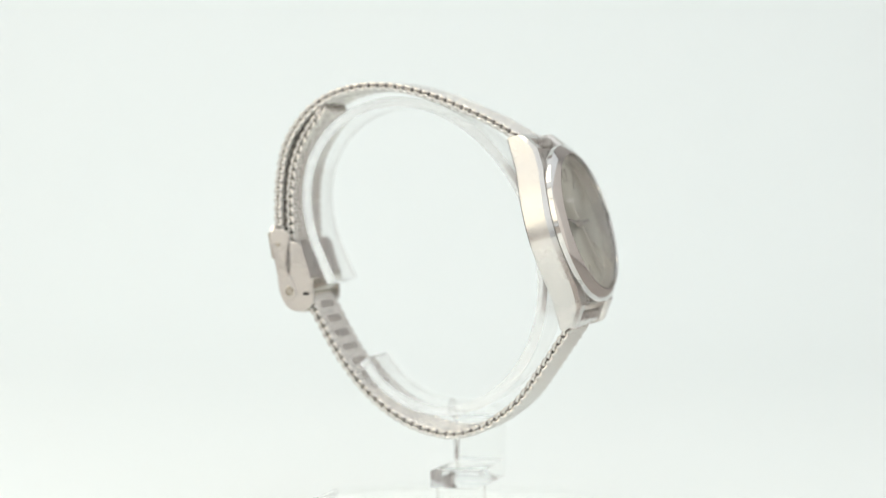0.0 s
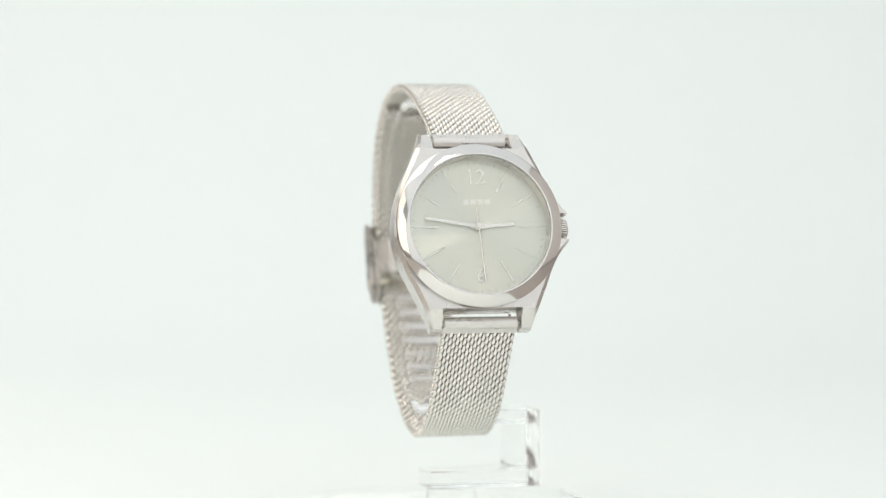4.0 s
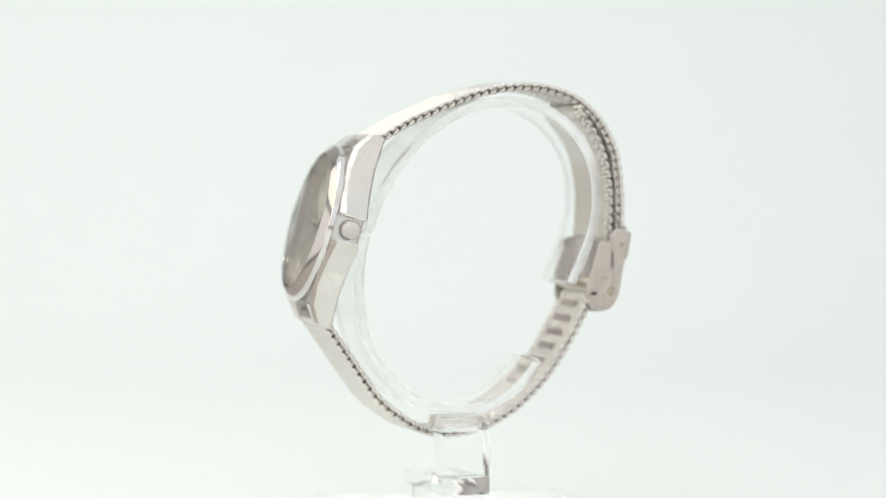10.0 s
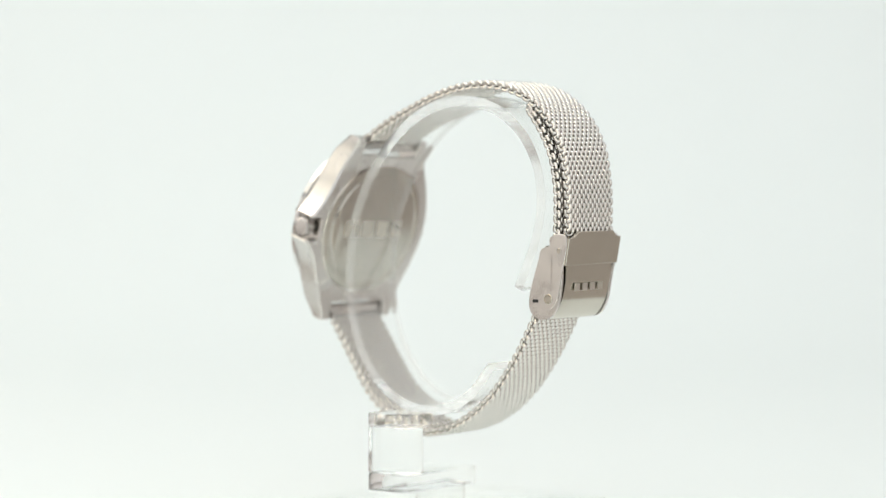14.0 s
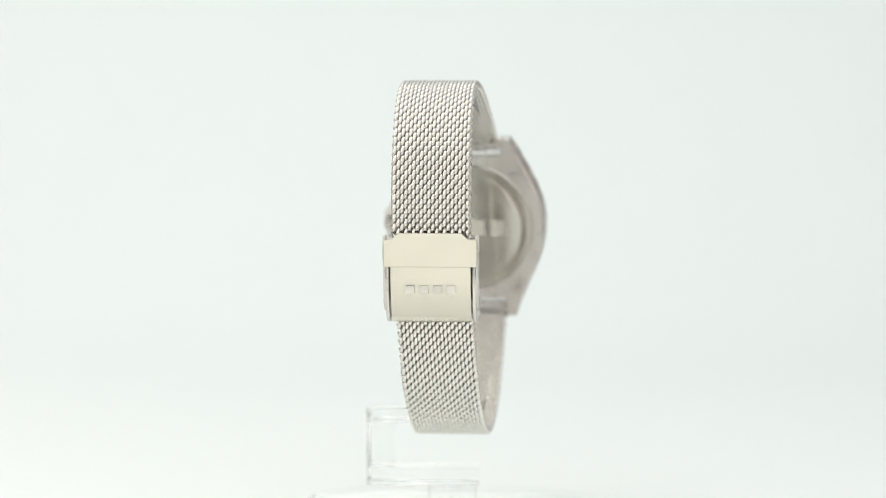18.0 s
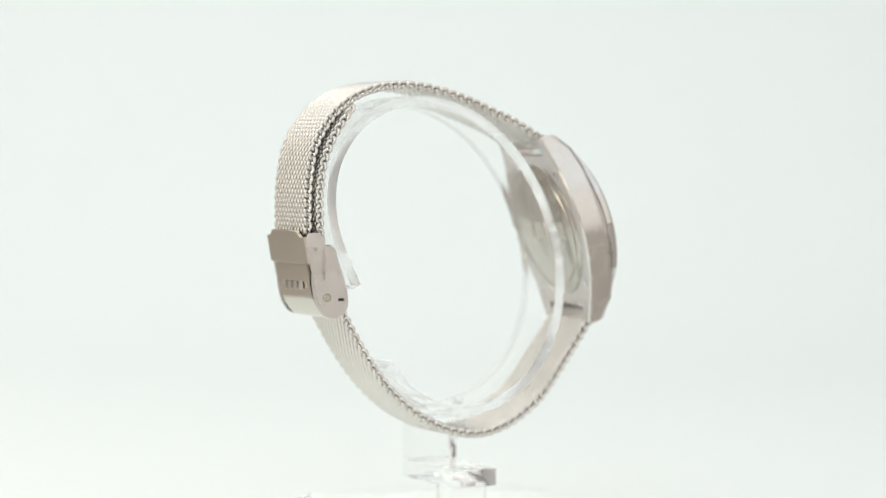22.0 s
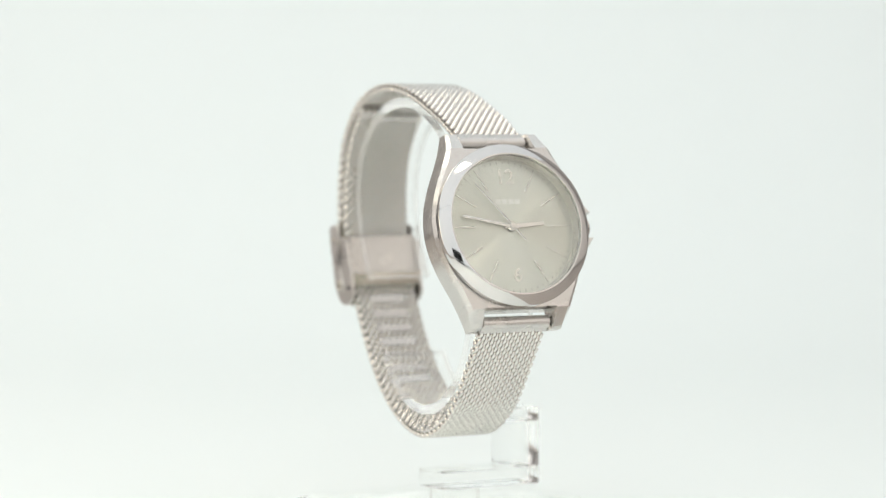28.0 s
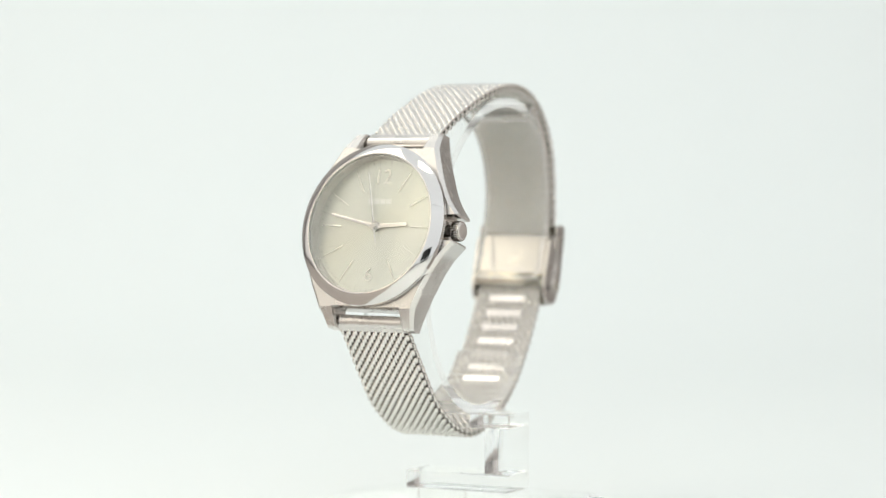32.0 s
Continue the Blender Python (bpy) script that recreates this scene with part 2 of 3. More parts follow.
def tent():
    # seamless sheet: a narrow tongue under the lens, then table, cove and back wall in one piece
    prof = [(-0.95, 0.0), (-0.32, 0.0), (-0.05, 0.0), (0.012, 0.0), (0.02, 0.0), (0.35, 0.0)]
    prof += [(0.35 + 0.3 * math.sin(a), 0.3 - 0.3 * math.cos(a)) for a in [math.pi / 2 * k / 12 for k in range(1, 13)]]
    prof += [(0.65, 0.9)]
    bm = bmesh.new()
    n = len(prof)
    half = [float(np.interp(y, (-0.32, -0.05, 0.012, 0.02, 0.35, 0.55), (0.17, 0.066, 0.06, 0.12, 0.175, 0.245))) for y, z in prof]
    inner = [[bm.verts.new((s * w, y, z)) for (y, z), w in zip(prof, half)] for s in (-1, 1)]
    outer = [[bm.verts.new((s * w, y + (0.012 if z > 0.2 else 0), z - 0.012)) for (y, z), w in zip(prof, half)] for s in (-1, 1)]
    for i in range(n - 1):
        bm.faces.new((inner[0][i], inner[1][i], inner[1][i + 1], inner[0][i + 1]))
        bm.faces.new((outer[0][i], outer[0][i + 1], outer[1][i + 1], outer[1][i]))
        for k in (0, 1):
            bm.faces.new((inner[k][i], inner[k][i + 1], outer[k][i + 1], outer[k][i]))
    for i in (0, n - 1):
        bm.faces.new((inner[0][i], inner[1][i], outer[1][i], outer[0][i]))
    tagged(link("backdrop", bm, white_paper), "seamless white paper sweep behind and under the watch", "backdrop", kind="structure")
    bm = box(bmesh.new(), -0.75, 0.75, -0.95, 0.68, -0.04, -0.014, 0.003)
    tagged(link("table", bm, table_top), "plain grey-brown table top under the paper sweep", "table", kind="structure")
    bm = box(bmesh.new(), -0.77, 0.77, 0.69, 0.71, -0.04, 0.9)
    tagged(link("wall_north", bm, tent_cloth), "plain grey fabric back of the light tent", "wall", kind="structure")
    for nm, dims in (("wall_west", (-0.77, -0.75, -0.95, 0.69, -0.04, 0.9)), ("wall_east", (0.75, 0.77, -0.95, 0.69, -0.04, 0.9))):
        bm = box(bmesh.new(), *dims)
        tagged(link(nm, bm, tent_cloth), "plain grey fabric side of the light tent", "wall", kind="structure")
    bm = box(bmesh.new(), -0.77, 0.77, -0.97, 0.71, 0.9, 0.92)
    tagged(link("ceiling", bm, tent_cloth), "plain grey fabric roof of the light tent", "ceiling", kind="structure")
    bm = box(bmesh.new(), -0.77, 0.77, -0.97, -0.95, -0.04, 0.9)
    tagged(link("wall_south", bm, tent_cloth), "plain grey fabric front of the light tent", "wall", kind="structure")


tent()

# ---------- the watch ----------
watch = new("wrist_watch")
watch.location = (0, 0, WATCH_BASE)
tagged(watch, "silver steel wrist watch with champagne dial and woven mesh strap", "watch")

# the case's own space: x to the right, y towards twelve, z out of the dial
CASE = pose(-2.6, -27.6, -11.7, 73.5, 0, -4.9) @ Matrix.Rotation(radians(0.2), 4, "Z")


FLANK = [(10.25, 20.4), (10.55, 19.4), (11.2, 17.6), (12.35, 14.9), (13.85, 11.8), (15.35, 8.4), (16.5, 4.8), (17.05, 1.6)]
GUARD = [(10.25, 20.4), (10.5, 19.4), (11.1, 17.6), (12.15, 14.9), (13.45, 11.8), (14.85, 8.4), (16.45, 5.6), (18.0, 3.7), (18.7, 2.9)]


def case_outline():
    """Closed outline as (x, y, width of the edge's chamfer): lugs, drawn-in flanks and the crown's guards."""
    flank = [tuple(p) for p, t in spline(FLANK, 0.7)]
    guard = [tuple(p) for p, t in spline(GUARD, 0.7)]

    def wide(y):
        return float(np.interp(abs(y), (0, 2.45, 2.9, 4, 9, 16, 18.5, 20.4), (0.45, 0.35, 0.45, 0.5, 0.7, 0.8, 0.6, 0.4)))

    pts = [(-x, y, wide(y)) for x, y in flank] + [(-x, -y, wide(y)) for x, y in flank[::-1]]
    pts += [(-7.9, -20.4, 0.2), (-7.9, -16.6, 0.2), (7.9, -16.6, 0.2), (7.9, -20.4, 0.2)]
    pts += [(x, -y, wide(y)) for x, y in guard]
    pts += [(18.5, -2.5, 0.2), (15.7, -2.4, 0.2), (15.7, 2.4, 0.2), (18.5, 2.5, 0.2)]
    pts += [(x, y, wide(y)) for x, y in guard[::-1]]
    return pts + [(7.9, 20.4, 0.2), (7.9, 16.6, 0.2), (-7.9, 16.6, 0.2), (-7.9, 20.4, 0.2)]


def drop(bm):
    """Lets the case curve away from the dial towards its lugs."""
    for v in bm.verts:
        a = abs(v.co.y)
        if v.co.z > -2.2:
            v.co.z -= 0.16 * max(0.0, a - 12.5) + 0.55 * max(0.0, a - 16.62)
        else:
            v.co.z -= max(0.0, a - 13.0) * 0.13


def build_case():
    pts = case_outline()
    n = len(pts)
    out = [Vector(p[:2]) for p in pts]

    def inset(scale, most):
        res = []
        for i in range(n):
            p, q, r = out[i - 1], out[i], out[(i + 1) % n]
            a, b = (q - p).normalized(), (r - q).normalized()
            k = Vector((-a.y - b.y, a.x + b.x))
            k = k / max(0.35, k.length_squared / 2)
            res.append(q + k * min(most, pts[i][2] * scale))
        return res

    bm = bmesh.new()
    rings = []
    for h, ring in ((-5.0, inset(1.0, 0.4)), (-4.65, out), (0.0, out), (0.8, inset(1.0, 9.0))):
        # the chamfer reaches further down beside the crown
        rings.append([bm.verts.new((p.x, p.y, h - (0.35 * max(0.0, 1 - abs(p.y) / 9) if h == 0.0 else 0))) for p in ring])
    for a, b in zip(rings, rings[1:]):
        for i in range(n):
            bm.faces.new((a[i], a[(i + 1) % n], b[(i + 1) % n], b[i]))
    low = bm.faces.new(rings[0][::-1])
    # round well for the movement
    rim = [[bm.verts.new((14.32 * math.cos(2 * math.pi * k / 96), 14.32 * math.sin(2 * math.pi * k / 96), h)) for k in range(96)] for h in (0.8, -0.7)]
    for k in range(96):
        bm.faces.new((rim[0][k], rim[1][k], rim[1][(k + 1) % 96], rim[0][(k + 1) % 96]))
    bm.faces.new(rim[1])
    es = [bm.edges.get((rings[-1][i], rings[-1][(i + 1) % n])) for i in range(n)] + [bm.edges.get((rim[0][k], rim[0][(k + 1) % 96])) for k in range(96)]
    bmesh.ops.triangle_fill(bm, use_beauty=True, use_dissolve=False, edges=es)
    bmesh.ops.triangulate(bm, faces=bm.faces)
    for y in (12.5, 13, 16.62):
        for side in (-y, y):
            bmesh.ops.bisect_plane(bm, geom=bm.verts[:] + bm.edges[:] + bm.faces[:], plane_co=(0, side, 0), plane_no=(0, 1, 0))
    drop(bm)
    bm.transform(CASE)
    case = part("case", bm, brushed, watch, "steel case with brushed top and satin flanks", sharp=17)
    case.data.materials.append(flank_steel)
    out_of_dial = CASE.to_3x3() @ Vector((0, 0, 1))
    for f in case.data.polygons:
        if abs(f.normal.dot(out_of_dial)) < 0.86:
            f.material_index = 1
    # bezel: a polished cone standing on the case
    bm = lathe(bmesh.new(), [(14.3, 0.5), (16.3, 0.95), (16.66, 1.0), (16.74, 1.08), (16.74, 2.08), (16.6, 2.24), (14.75, 3.36), (14.55, 3.44), (14.36, 3.4), (14.3, 3.2), (14.3, 0.5)], 160)
    bm.transform(CASE)
    part("bezel", bm, bezel_steel, watch, "polished sloping steel bezel")
    # sealing groove under the bezel
    bm = lathe(bmesh.new(), [(15.2, 0.5), (16.3, 0.5), (16.3, 0.97), (15.2, 0.97)], 128, close=True)
    bm.transform(CASE)
    part("bezel_seat", bm, brushed, watch, "recessed steel ring under the bezel")
    bm = lathe(bmesh.new(), [(0, 2.65), (13.5, 2.65), (14.28, 2.65), (14.28, 3.15), (13.5, 3.26), (0, 3.3)], 96)
    bm.transform(CASE)
    g = part("crystal", bm, glass, watch, "clear flat watch glass")
    g.visible_shadow = False
    # rehaut: the sloping ring between glass and dial
    bm = lathe(bmesh.new(), [(14.28, -0.68), (14.28, 2.6), (14.2, 2.6), (13.95, 0.46), (13.95, -0.68)], 96, close=True)
    bm.transform(CASE)
    part("inner_ring", bm, brushed, watch, "plain steel ring round the dial")
    dial = part("dial", lathe(bmesh.new(), [(0, 0.5), (4, 0.5), (9, 0.5), (13.95, 0.5), (13.95, 0.2), (0, 0.2)], 96), dial_mat, watch,
                "champagne silver sunray dial", local=CASE)
    # case back
    bm = lathe(bmesh.new(), [(14.6, -4.6), (14.6, -5.05), (14.3, -5.3), (13.2, -5.35), (13.0, -5.15), (12.2, -5.15), (12.0, -5.4), (11.6, -5.48), (0, -5.48)], 96)
    bm.transform(CASE)
    back = part("case_back", bm, back_steel, watch, "plain steel case back with raised ring")
    # raised marks on the back: plain blocks
    for k in range(4):
        x = (k - 1.5) * 4.6
        bm = box(bmesh.new(), x - 1.6, x + 1.6, -1.8, 1.8, -5.6, -5.46)
        bm.transform(CASE)
        part("mark", bm, mark_steel, back)
    return case, dial


case, dial = build_case()


def build_dial():
    # applied markers: a thick inner length and a thin outer tick
    for h in range(1, 12):
        if h == 6:
            continue
        turn = Matrix.Rotation(-radians(30 * h), 4, "Z")
        bm = box(bmesh.new(), -0.17, 0.17, 8.3, 10.9, 0.5, 0.72, 0.05, turn)
        box(bm, -0.04, 0.14, 10.9, 12.9, 0.5, 0.64, 0.0, turn)
        bm.transform(CASE)
        part("hour_marker", bm, applied_steel, dial)
    for words, y, s in (("12", 10.2, 4.3), ("6", -10.2, 4.0)):
        bm = text_mesh(words, s, 0.1)
        bm.transform(CASE @ Matrix.Translation((0, y, 0.6)))
        part("numeral", bm, applied_steel, dial, "raised polished steel numeral")
    for k in range(4):
        x = (k - 1.5) * 1.45
        bm = box(bmesh.new(), x - 0.56, x + 0.56, 4.65, 5.7, 0.5, 0.57)
        bm.transform(CASE)
        part("mark", bm, silver_paint, dial)
    for k in range(60):
        turn = Matrix.Rotation(radians(6 * k), 4, "Z")
        bm = box(bmesh.new(), -0.1, 0.1, 13.05, 13.45, 0.5, 0.53, 0.0, turn)
        bm.transform(CASE)
        part("minute_tick", bm, grey_print, dial)


build_dial()


def hand(name, length, tail, w0, w1, z, label):
    """A tapered ridged hand pointing along y in its own space."""
    bm = bmesh.new()
    mid = [(-tail, w1 * 0.9), (0, w0), (length - 0.15, w1), (length, w1 * 0.7)]
    rows = [[bm.verts.new((-w, y, z)), bm.verts.new((0, y, z + 0.07)), bm.verts.new((w, y, z)), bm.verts.new((0, y, z - 0.05))] for y, w in mid]
    for r, s in zip(rows, rows[1:]):
        for i in range(4):
            bm.faces.new((r[i], r[(i + 1) % 4], s[(i + 1) % 4], s[i]))
    bm.faces.new(rows[0][::-1])
    bm.faces.new(rows[-1])
    r = 1.6 * w0 + 0.3
    lathe(bm, [(0, z + 0.28), (0.2, z + 0.28), (0.24, z + 0.2), (r - 0.08, z + 0.2), (r, z + 0.12), (r, z), (r - 0.1, z - 0.06), (0, z - 0.06)], 32)
    return part(name, bm, hand_steel, watch, label, sharp=20, local=CASE)


hour_hand = hand("hour_hand", 7.4, 1.6, 0.46, 0.38, 0.85, "short polished steel hour hand")
minute_hand = hand("minute_hand", 11.0, 1.8, 0.38, 0.26, 1.17, "long polished steel minute hand")
second_hand = hand("second_hand", 11.5, 4.2, 0.18, 0.13, 1.49, "thin steel second hand with counterweight")
hour_hand.matrix_basis = hour_hand.matrix_basis @ Matrix.Rotation(-radians(85.8), 4, "Z")


def build_crown():
    n = 26
    pts = []
    for k in range(n):
        for r, o in ((1.78, 0.0), (1.98, 0.2), (2.06, 0.5), (1.98, 0.8)):
            a = 2 * math.pi * (k + o) / n
            pts.append((r * math.cos(a), r * math.sin(a)))
    m = CASE @ Matrix.Translation((0, 0, -2.35)) @ Matrix.Rotation(radians(90), 4, "Y")
    bm = prism(bmesh.new(), pts, 16.75, 18.6, 0.14)
    bm.transform(m)
    crown = part("crown", bm, polished, watch, "fluted steel winding crown", sharp=30)
    bm = lathe(bmesh.new(), [(1.6, 18.55), (1.6, 18.72), (1.5, 18.82), (1.2, 18.84), (0, 18.86)], 40)
    bm.transform(m)
    part("crown_cap", bm, brushed, crown)
    bm = lathe(bmesh.new(), [(0, 15.6), (1.2, 15.6), (1.2, 16.76), (0, 16.76)], 24)
    bm.transform(m)
    part("crown_tube", bm, dark_steel, crown, "dark tube between crown and case")


build_crown()

# strap: outer line of the upper piece (lug to clasp) and of the lower piece (lug, round the bottom, behind the clasp, to the tail)
UPPER = [(-17.4, 6.3), (-11.4, 9.5), (-5.5, 12.1), (0.2, 14.4), (6.0, 16.1), (11.6, 17.0), (17.4, 16.9), (23.0, 15.4), (27.5, 12.6),
         (30.9, 8.9), (33.4, 4.3), (34.5, -0.7), (35.0, -6.1), (35.0, -12.5)]
LOWER = [(-28.1, -32.8), (-24.5, -38.0), (-21.1, -42.9), (-17.6, -47.6), (-13.8, -50.9), (-9.3, -53.7), (-4.0, -55.3), (1.0, -55.1), (6.3, -53.5),
         (11.6, -50.5), (16.3, -46.4), (19.7, -42.3), (23.1, -37.2), (26.7, -30.7), (30.1, -24.0), (31.9, -17.0), (32.4, -9.6), (32.3, -3.8),
         (31.1, 2.4), (28.7, 7.5), (25.4, 12.2)]
UPPER, LOWER = [[(y + 0.7 * min(1.0, max(0.0, (y - 8) / 20)), z) for y, z in line] for line in (UPPER, LOWER)]
# both pieces begin at the tube between the lugs
for line, y in ((UPPER, 18.75), (LOWER, -18.75)):
    tube = CASE @ Vector((0, y, -3.6))
    tube = Vector((tube.y, tube.z))
    while (Vector(line[0]) - tube).length < 3.0:
        line.pop(0)
    line.insert(0, tuple(tube + (Vector(line[0]) - tube).normalized() * 0.4))
TURNS, HALF_W, ROW = 10, 8.0, 0.96


def spiral(phase, trim):
    """One flattened wire spiral across the strap; trim: the part of a turn left off at each end."""
    r, a, b, sides, seg = 0.39, 0.8, 0.61, 12, 16
    width = 2 * HALF_W - 2 * r
    first, last = round(trim * seg), round((TURNS - trim) * seg)
    pts = []
    for k in range(first, last + 1):
        u = k / seg
        f = -2 * math.pi * u + phase
        c, s = math.cos(f), math.sin(f)
        sway = u + 0.85 * math.sin(4 * math.pi * u) / (4 * math.pi)
        pts.append(Vector((-width / 2 + width * sway / TURNS, a * c, b * s)))
    bm = bmesh.new()
    rings = []
    for i, p in enumerate(pts):
        t = (pts[min(i + 1, len(pts) - 1)] - pts[max(i - 1, 0)]).normalized()
        x = Vector((1, 0, 0)) - t * t.x
        x = x.normalized()
        y = t.cross(x)
        rings.append([bm.verts.new(p + (x * math.cos(2 * math.pi * k / sides) + y * math.sin(2 * math.pi * k / sides)) * r) for k in range(sides)])
    for q, s in zip(rings, rings[1:]):
        for i in range(sides):
            bm.faces.new((q[i], q[(i + 1) % sides], s[(i + 1) % sides], s[i]))
    bm.faces.new(rings[0][::-1])
    bm.faces.new(rings[-1])
    # the finished mesh is rolled flat on both sides
    flat = b + 0.86 * r
    for v in bm.verts:
        v.co.z = max(-flat, min(flat, v.co.z))
    bm.transform(Matrix.Scale(MM, 4))
    me = bpy.data.meshes.new("wire_coil")
    bmesh.ops.recalc_face_normals(bm, faces=bm.faces)
    for f in bm.faces:
        f.smooth = True
    bm.to_mesh(me)
    bm.free()
    me.materials.append(wire_steel)
    return me


SPIRALS = (spiral(0.0, 0.0), spiral(math.pi, 0.14))


def build_strap(name, line, label):
    """A woven strap: wire rows side by side along the line, over a thin added dark sheet that stands in for the shade
    in the gaps.
    """
    pts = spline(line, ROW)
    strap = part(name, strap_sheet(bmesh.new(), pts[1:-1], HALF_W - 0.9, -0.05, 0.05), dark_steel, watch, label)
    up = EYE_Z - WATCH_BASE
    for k, (p, t) in enumerate(pts[2:]):
        ob = new("wire_coil", SPIRALS[k % 2])
        ob.parent = strap
        nrm = Vector((0, -t.y, t.x))
        tan = Vector((0, t.x, t.y))
        side = tan.cross(nrm)
        m = Matrix((side, tan, nrm)).transposed().to_4x4()
        m.translation = Vector((lean(p.x, p.y), p.x, p.y)) * MM + Vector((0, 0, up))
        ob.matrix_basis = m
    return strap


upper = build_strap("upper_strap", UPPER, "woven steel mesh strap")
lower = build_strap("lower_strap", LOWER, "woven steel mesh strap with ladder grips inside")


def build_strap_ends():
    # tubes that hold the strap between the lugs, and their spring bars
    for (y, z), (sy, sz), strap in (((18.75, -3.6), (1, 0), upper), ((-18.75, -3.6), (-1, 0), lower)):
        m = CASE @ Matrix.Translation((0, y, z)) @ Matrix.Rotation(radians(90), 4, "Y")
        bm = lathe(bmesh.new(), [(0, -7.5), (1.1, -7.5), (1.25, -7.35), (1.25, 7.35), (1.1, 7.5), (0, 7.5)], 28)
        bm.transform(m)
        part("end_tube", bm, brushed, strap, "smooth steel tube at the strap's end")
        bm = lathe(bmesh.new(), [(0, -8.6), (0.55, -8.6), (0.55, 8.6), (0, 8.6)], 16)
        bm.transform(m)
        part("spring_bar", bm, polished, strap)
    # flat lip where the mesh is clamped
    for strap, line in ((upper, UPPER), (lower, LOWER)):
        part("clamp", strap_sheet(bmesh.new(), spline(line, 0.4)[:5], 7.8, -0.8, 0.9), brushed, strap)
    # ladder grips pressed into the inside of the lower strap
    pts = spline(LOWER, 0.5)
    for k in range(7):
        i = len(pts) - 91 - k * 7
        seg = pts[i:i + 4]
        part("grip", strap_sheet(bmesh.new(), seg, 4.3, 0.5, 0.97), brushed, lower, "pressed flat bar inside the strap")
    pts = spline(LOWER, 0.6)[-3:]
    part("tail_clip", strap_sheet(bmesh.new(), pts, 7.5, -0.7, 0.75), brushed, lower, "steel clip on the strap's tail")


build_strap_ends()


def closed_curve(points, k=5):
    """A smooth closed outline through the points."""
    n = len(points)
    res = []
    for i in range(n):
        a, b, c, d = [Vector(points[(i + j) % n]) for j in (-1, 0, 1, 2)]
        for q in range(k):
            u = q / k
            res.append(tuple(0.5 * (2 * b + (c - a) * u + (2 * a - 5 * b + 4 * c - d) * u * u + (3 * b - a - 3 * c + d) * u ** 3)))
    return res


def build_clasp():
    clasp = part("clasp", strap_sheet(bmesh.new(), spline([(32.0, -13.4), (31.0, -19), (29.4, -25.2)], 1.0), 7.9, 1.0, 1.5), clasp_steel, watch,
                 "satin steel sliding clasp", sharp=30)
    xm = 0.4
    # plate and lip on the inner side
    line = spline([(30.5, -15.4), (30.2, -18), (29.0, -23.6)], 0.8)
    part("inner_plate", strap_sheet(bmesh.new(), line, 8.2, -0.35, 0.05, xm), brushed, clasp, "flat steel plate inside the clasp", sharp=30)
    part("lip", box(bmesh.new(), xm - 8.3, xm + 8.3, 26.9, 29.4, -26.0, -23.2, 0.45), clasp_steel, clasp, "rounded steel lip")
    # cover, curved down at its lower end
    line = [(35.3, -17.0), (35.1, -20), (34.6, -23.2), (33.8, -26.2), (32.5, -28.6), (31.0, -29.9), (29.0, -30.2)]
    part("cover", strap_sheet(bmesh.new(), spline(line, 0.6), 7.9, -0.35, 0.25, xm), clasp_steel, clasp, "satin steel clasp cover", sharp=30)
    # keeper flap with cut corners
    pl = [(-9.2, -13.7), (-9.2, -19.2), (9.2, -19.2), (9.2, -13.7), (7.4, -13.5), (6.2, -12.4), (-6.2, -12.4), (-7.4, -13.5)]
    bm = prism(bmesh.new(), pl, -0.35, 0.35, 0.1)
    bm.transform(Matrix.Translation((xm, 36.1, -16)) @ Matrix.Rotation(radians(-10), 4, "X") @ Matrix.Translation((0, 0, 16)) @ Matrix(((-1, 0, 0, 0), (0, 0, 1, 0), (0, 1, 0, 0), (0, 0, 0, 1))))
    part("keeper", bm, clasp_steel, clasp, "folded steel keeper with cut corners")
    for s in (-1, 1):
        edge = [(31.0, -15.6), (32.8, -15.2), (34.6, -15.8), (34.8, -21.0), (34.5, -24.6), (33.8, -27.4), (32.3, -29.6), (30.2, -30.3), (28.2, -29.8),
                (26.8, -28.0), (27.0, -24.6), (28.9, -18.6), (29.6, -16.2)]
        x = xm + s * 8.6
        cheek = part("cheek", prism(bmesh.new(), closed_curve(edge), x - 0.35, x + 0.35, 0.1, "x"), brushed, clasp, "flat steel side of the clasp")
        arm = [(32.0, -14.2), (32.9, -13.2), (34.4, -12.9), (35.9, -13.4), (36.1, -16.0), (35.3, -19.4), (34.6, -22.6), (34.0, -25.4), (33.1, -27.4), (31.8, -28.0),
               (30.7, -27.2), (30.5, -25.6), (31.5, -23.6), (32.6, -20.8), (32.5, -17.4)]
        x2 = x + s * 0.55
        part("lever", prism(bmesh.new(), closed_curve(arm), x2 - 0.25, x2 + 0.25, 0.1, "x"), brushed, clasp, "curved steel lever of the clasp")
        for y, z, r in ((34.4, -16.2, 0.5), (31.8, -26.0, 1.05)):
            bm = lathe(bmesh.new(), [(0, 0.45), (r * 0.6, 0.45), (r * 0.68, 0.33), (r * 0.8, 0.33), (r * 0.86, 0.42), (r, 0.36), (r, -0.2), (0, -0.2)], 24)
            bm.transform(Matrix.Translation((x2, y, z)) @ Matrix.Rotation(radians(90) * s, 4, "Y"))
            part("rivet", bm, clasp_steel, clasp, "flat steel rivet")
        bm = box(bmesh.new(), x + s * 0.36 - 0.05, x + s * 0.36 + 0.05, 27.7, 29.0, -26.8, -26.2)
        part("slot", bm, black_plastic, clasp, "small dark slot")
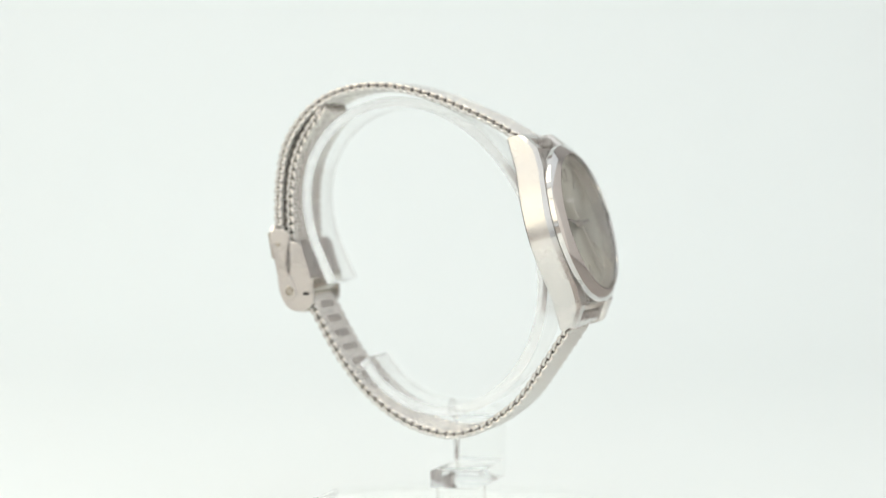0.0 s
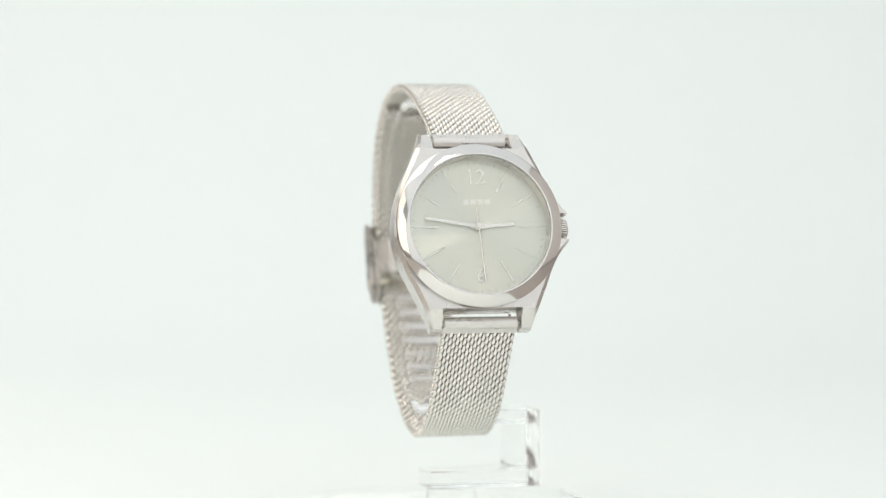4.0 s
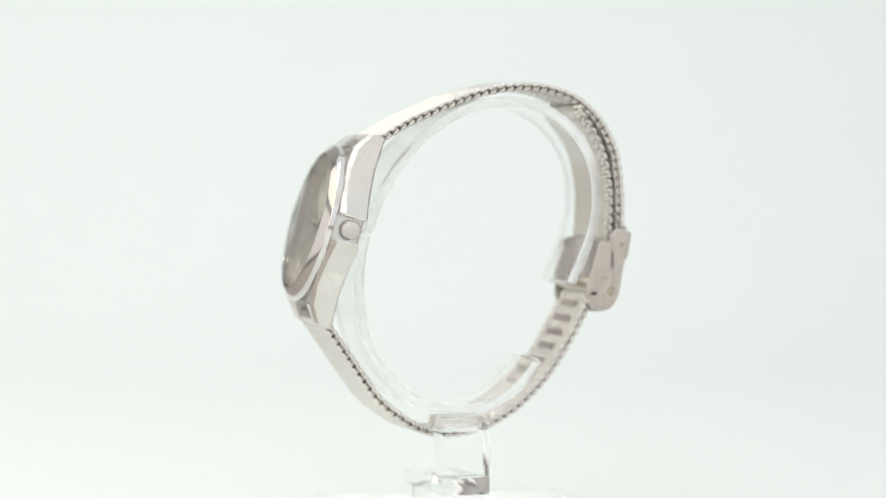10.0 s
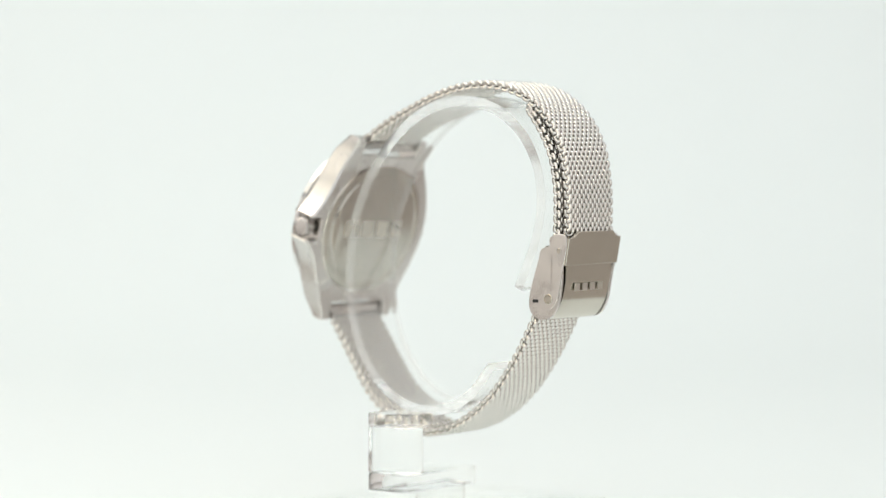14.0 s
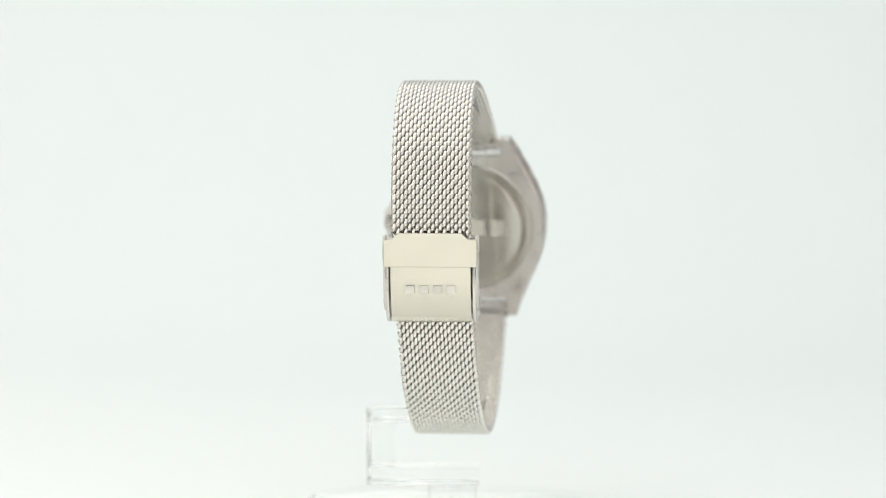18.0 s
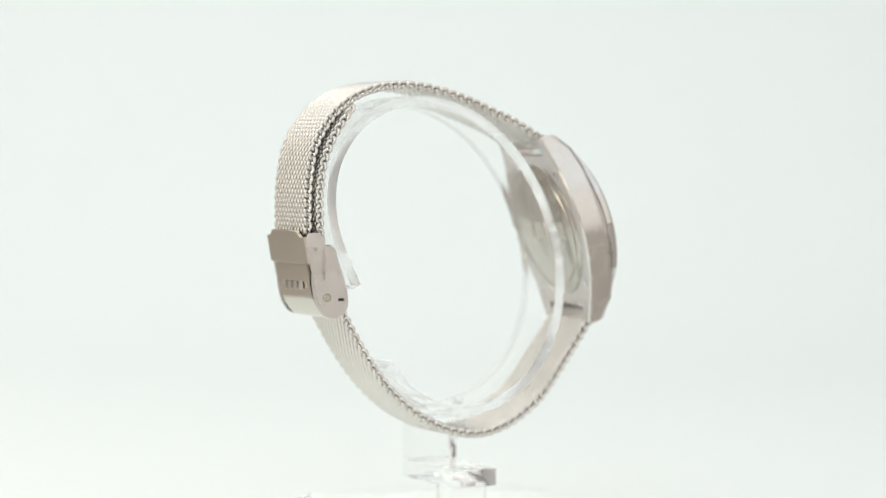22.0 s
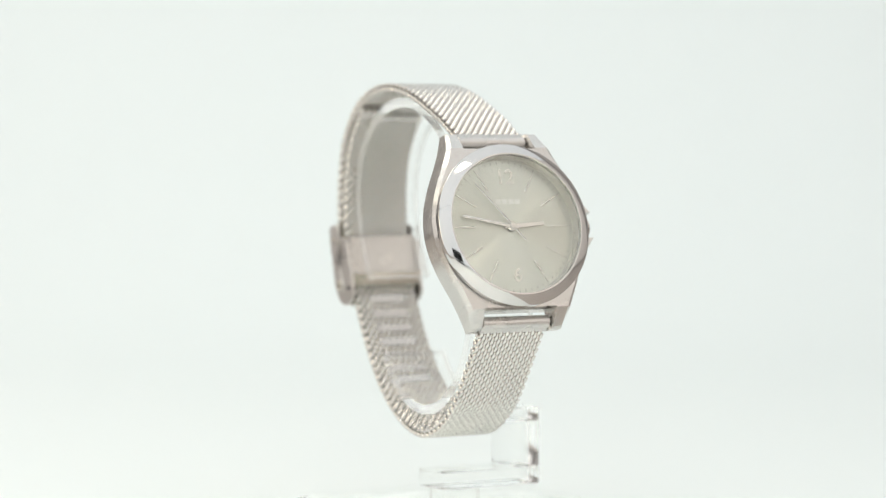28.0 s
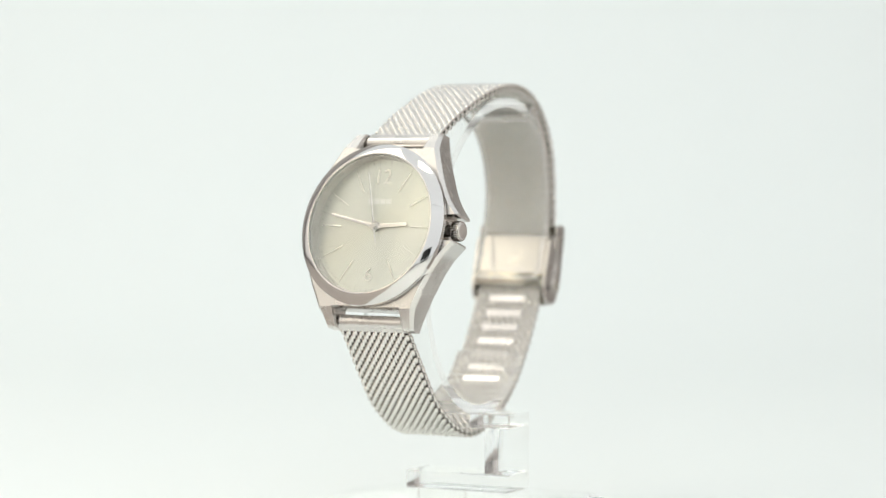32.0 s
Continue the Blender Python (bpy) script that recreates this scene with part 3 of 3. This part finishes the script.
    for k in range(4):
        x = xm + (k - 1.5) * 2.7
        bm = box(bmesh.new(), x - 0.9, x + 0.9, 35.0, 35.2, -24.5, -22.9)
        bmesh.ops.transform(bm, matrix=Matrix.Rotation(radians(-4), 4, "X"), verts=bm.verts, space=Matrix.Translation((0, -35.3, 23.75)))
        part("mark", bm, mark_steel, clasp)
    clasp.location = (0, 0.7 * MM, 0)


build_clasp()

# ---------- the clear stand ----------
stand = new("display_stand")
stand.location = (0, 0, EYE_Z - 0.0744)
tagged(stand, "clear acrylic watch stand with open cuff", "stand")


def build_stand():
    # rounded loop, open at the lower back, as a radius that varies with the angle
    wave = (29.10, -0.20, 0.36, -3.62, 3.66, -0.44, 0.97)
    line = []
    for k in range(25):
        a = radians(-17 + 319 * k / 24)
        r = wave[0] + wave[1] * math.cos(a) + wave[2] * math.sin(a) + wave[3] * math.cos(2 * a) + wave[4] * math.sin(2 * a) + wave[5] * math.cos(3 * a) + wave[6] * math.sin(3 * a)
        line.append((3.4 + r * math.cos(a), -18.0 + r * math.sin(a)))
    pts = spline(line, 1.0)
    bm = strap_sheet(bmesh.new(), pts, 7.2, 0.0, 2.1, None)
    for v in bm.verts:
        v.co.x += 1.2
    obs = [part("cuff", bm, cuff_acrylic, stand, "clear acrylic C-shaped cuff with frosted edges")]
    obs[0].data.materials.append(cuff_edge)
    for f in obs[0].data.polygons:
        f.material_index = 1 if abs(f.normal.x) > 0.8 or f.index >= len(obs[0].data.polygons) - 2 else 0
    y0, y1 = -8.0, 2.5
    obs.append(part("arm", box(bmesh.new(), 8.3, 17.2, y0, y1, -53.6, -50.7, 0.35), acrylic, stand))
    obs.append(part("post", box(bmesh.new(), 11.8, 17.2, y0, y1, -63.2, -53.62, 0.3), acrylic, stand))
    obs.append(part("foot_bar", box(bmesh.new(), -6.4, 17.2, y0, y1, -66.9, -63.22, 0.35), acrylic, stand))
    bm = lathe(bmesh.new(), [(0, -71.4), (5.2, -71.4), (5.2, -67.1), (5.0, -66.92), (0, -66.92)], 48)
    bm.transform(Matrix.Translation((-0.6, -2.7, 0)))
    obs.append(part("pedestal", bm, acrylic, stand))
    pl = [(31, 18), (18, 31), (-18, 31), (-31, 18), (-31, -18), (-18, -31), (18, -31), (31, -18)]
    obs.append(part("base_plate", prism(bmesh.new(), pl, -74.4, -71.42, 0.15), plate_acrylic, stand, "clear square acrylic plate with cut corners"))
    for ob in obs:
        ob.visible_shadow = False


build_stand()

# ---------- the black camera that shows in the polished steel ----------
rig = new("video_camera")
rig.location = (0, -0.60, 0)
tagged(rig, "black video camera mirrored in the polished steel", "camera")


def build_rig():
    bm = box(bmesh.new(), -0.125, 0.04, -0.13, -0.03, 0.03, 0.132, 0.008)
    ob = link("body", bm, black_plastic, rig)
    bm = lathe(bmesh.new(), [(0, -0.03), (0.036, -0.03), (0.036, 0.03), (0.031, 0.03), (0.029, 0.0), (0, 0.0)], 40)
    bm.transform(Matrix.Translation((0, 0, EYE_Z)) @ Matrix.Rotation(radians(-90), 4, "X"))
    link("lens", bm, black_plastic, rig)
    bm = box(bmesh.new(), -0.11, 0.03, -0.14, -0.05, 0.0, 0.013)
    link("foot", bm, black_plastic, rig)
    bm = box(bmesh.new(), -0.054, -0.026, -0.1, -0.072, 0.012, 0.031, 0.002)
    link("column", bm, black_plastic, rig)


build_rig()

# ---------- what moves ----------
RATE, FRONT = 14.406, 5.159


def motions():
    times = [0.25 * k for k in range(129)]
    aside = Matrix.Translation((0.22 * MM, 0, 0))
    for thing in (watch, stand):
        base = thing.location.copy()
        walk(thing, [(t, Matrix.Translation(base) @ Matrix.Rotation(-radians(RATE * (t - FRONT)), 4, "Z") @ aside) for t in times])
    home = second_hand.matrix_basis.copy()
    rows = [(0, home @ Matrix.Rotation(-radians(6 * 25.4), 4, "Z"))]
    for k in range(32):
        for t, s in ((k + 0.35, k), (k + 0.45, k + 1)):
            rows.append((t, home @ Matrix.Rotation(-radians(6 * (25.4 + s)), 4, "Z")))
    rows.append((32, home @ Matrix.Rotation(-radians(6 * (25.4 + 32)), 4, "Z")))
    walk(second_hand, rows)
    home = minute_hand.matrix_basis.copy()
    walk(minute_hand, [(t, home @ Matrix.Rotation(-radians(6 * 46.5 + 0.1 * t), 4, "Z")) for t in (0, 16, 32)])


motions()
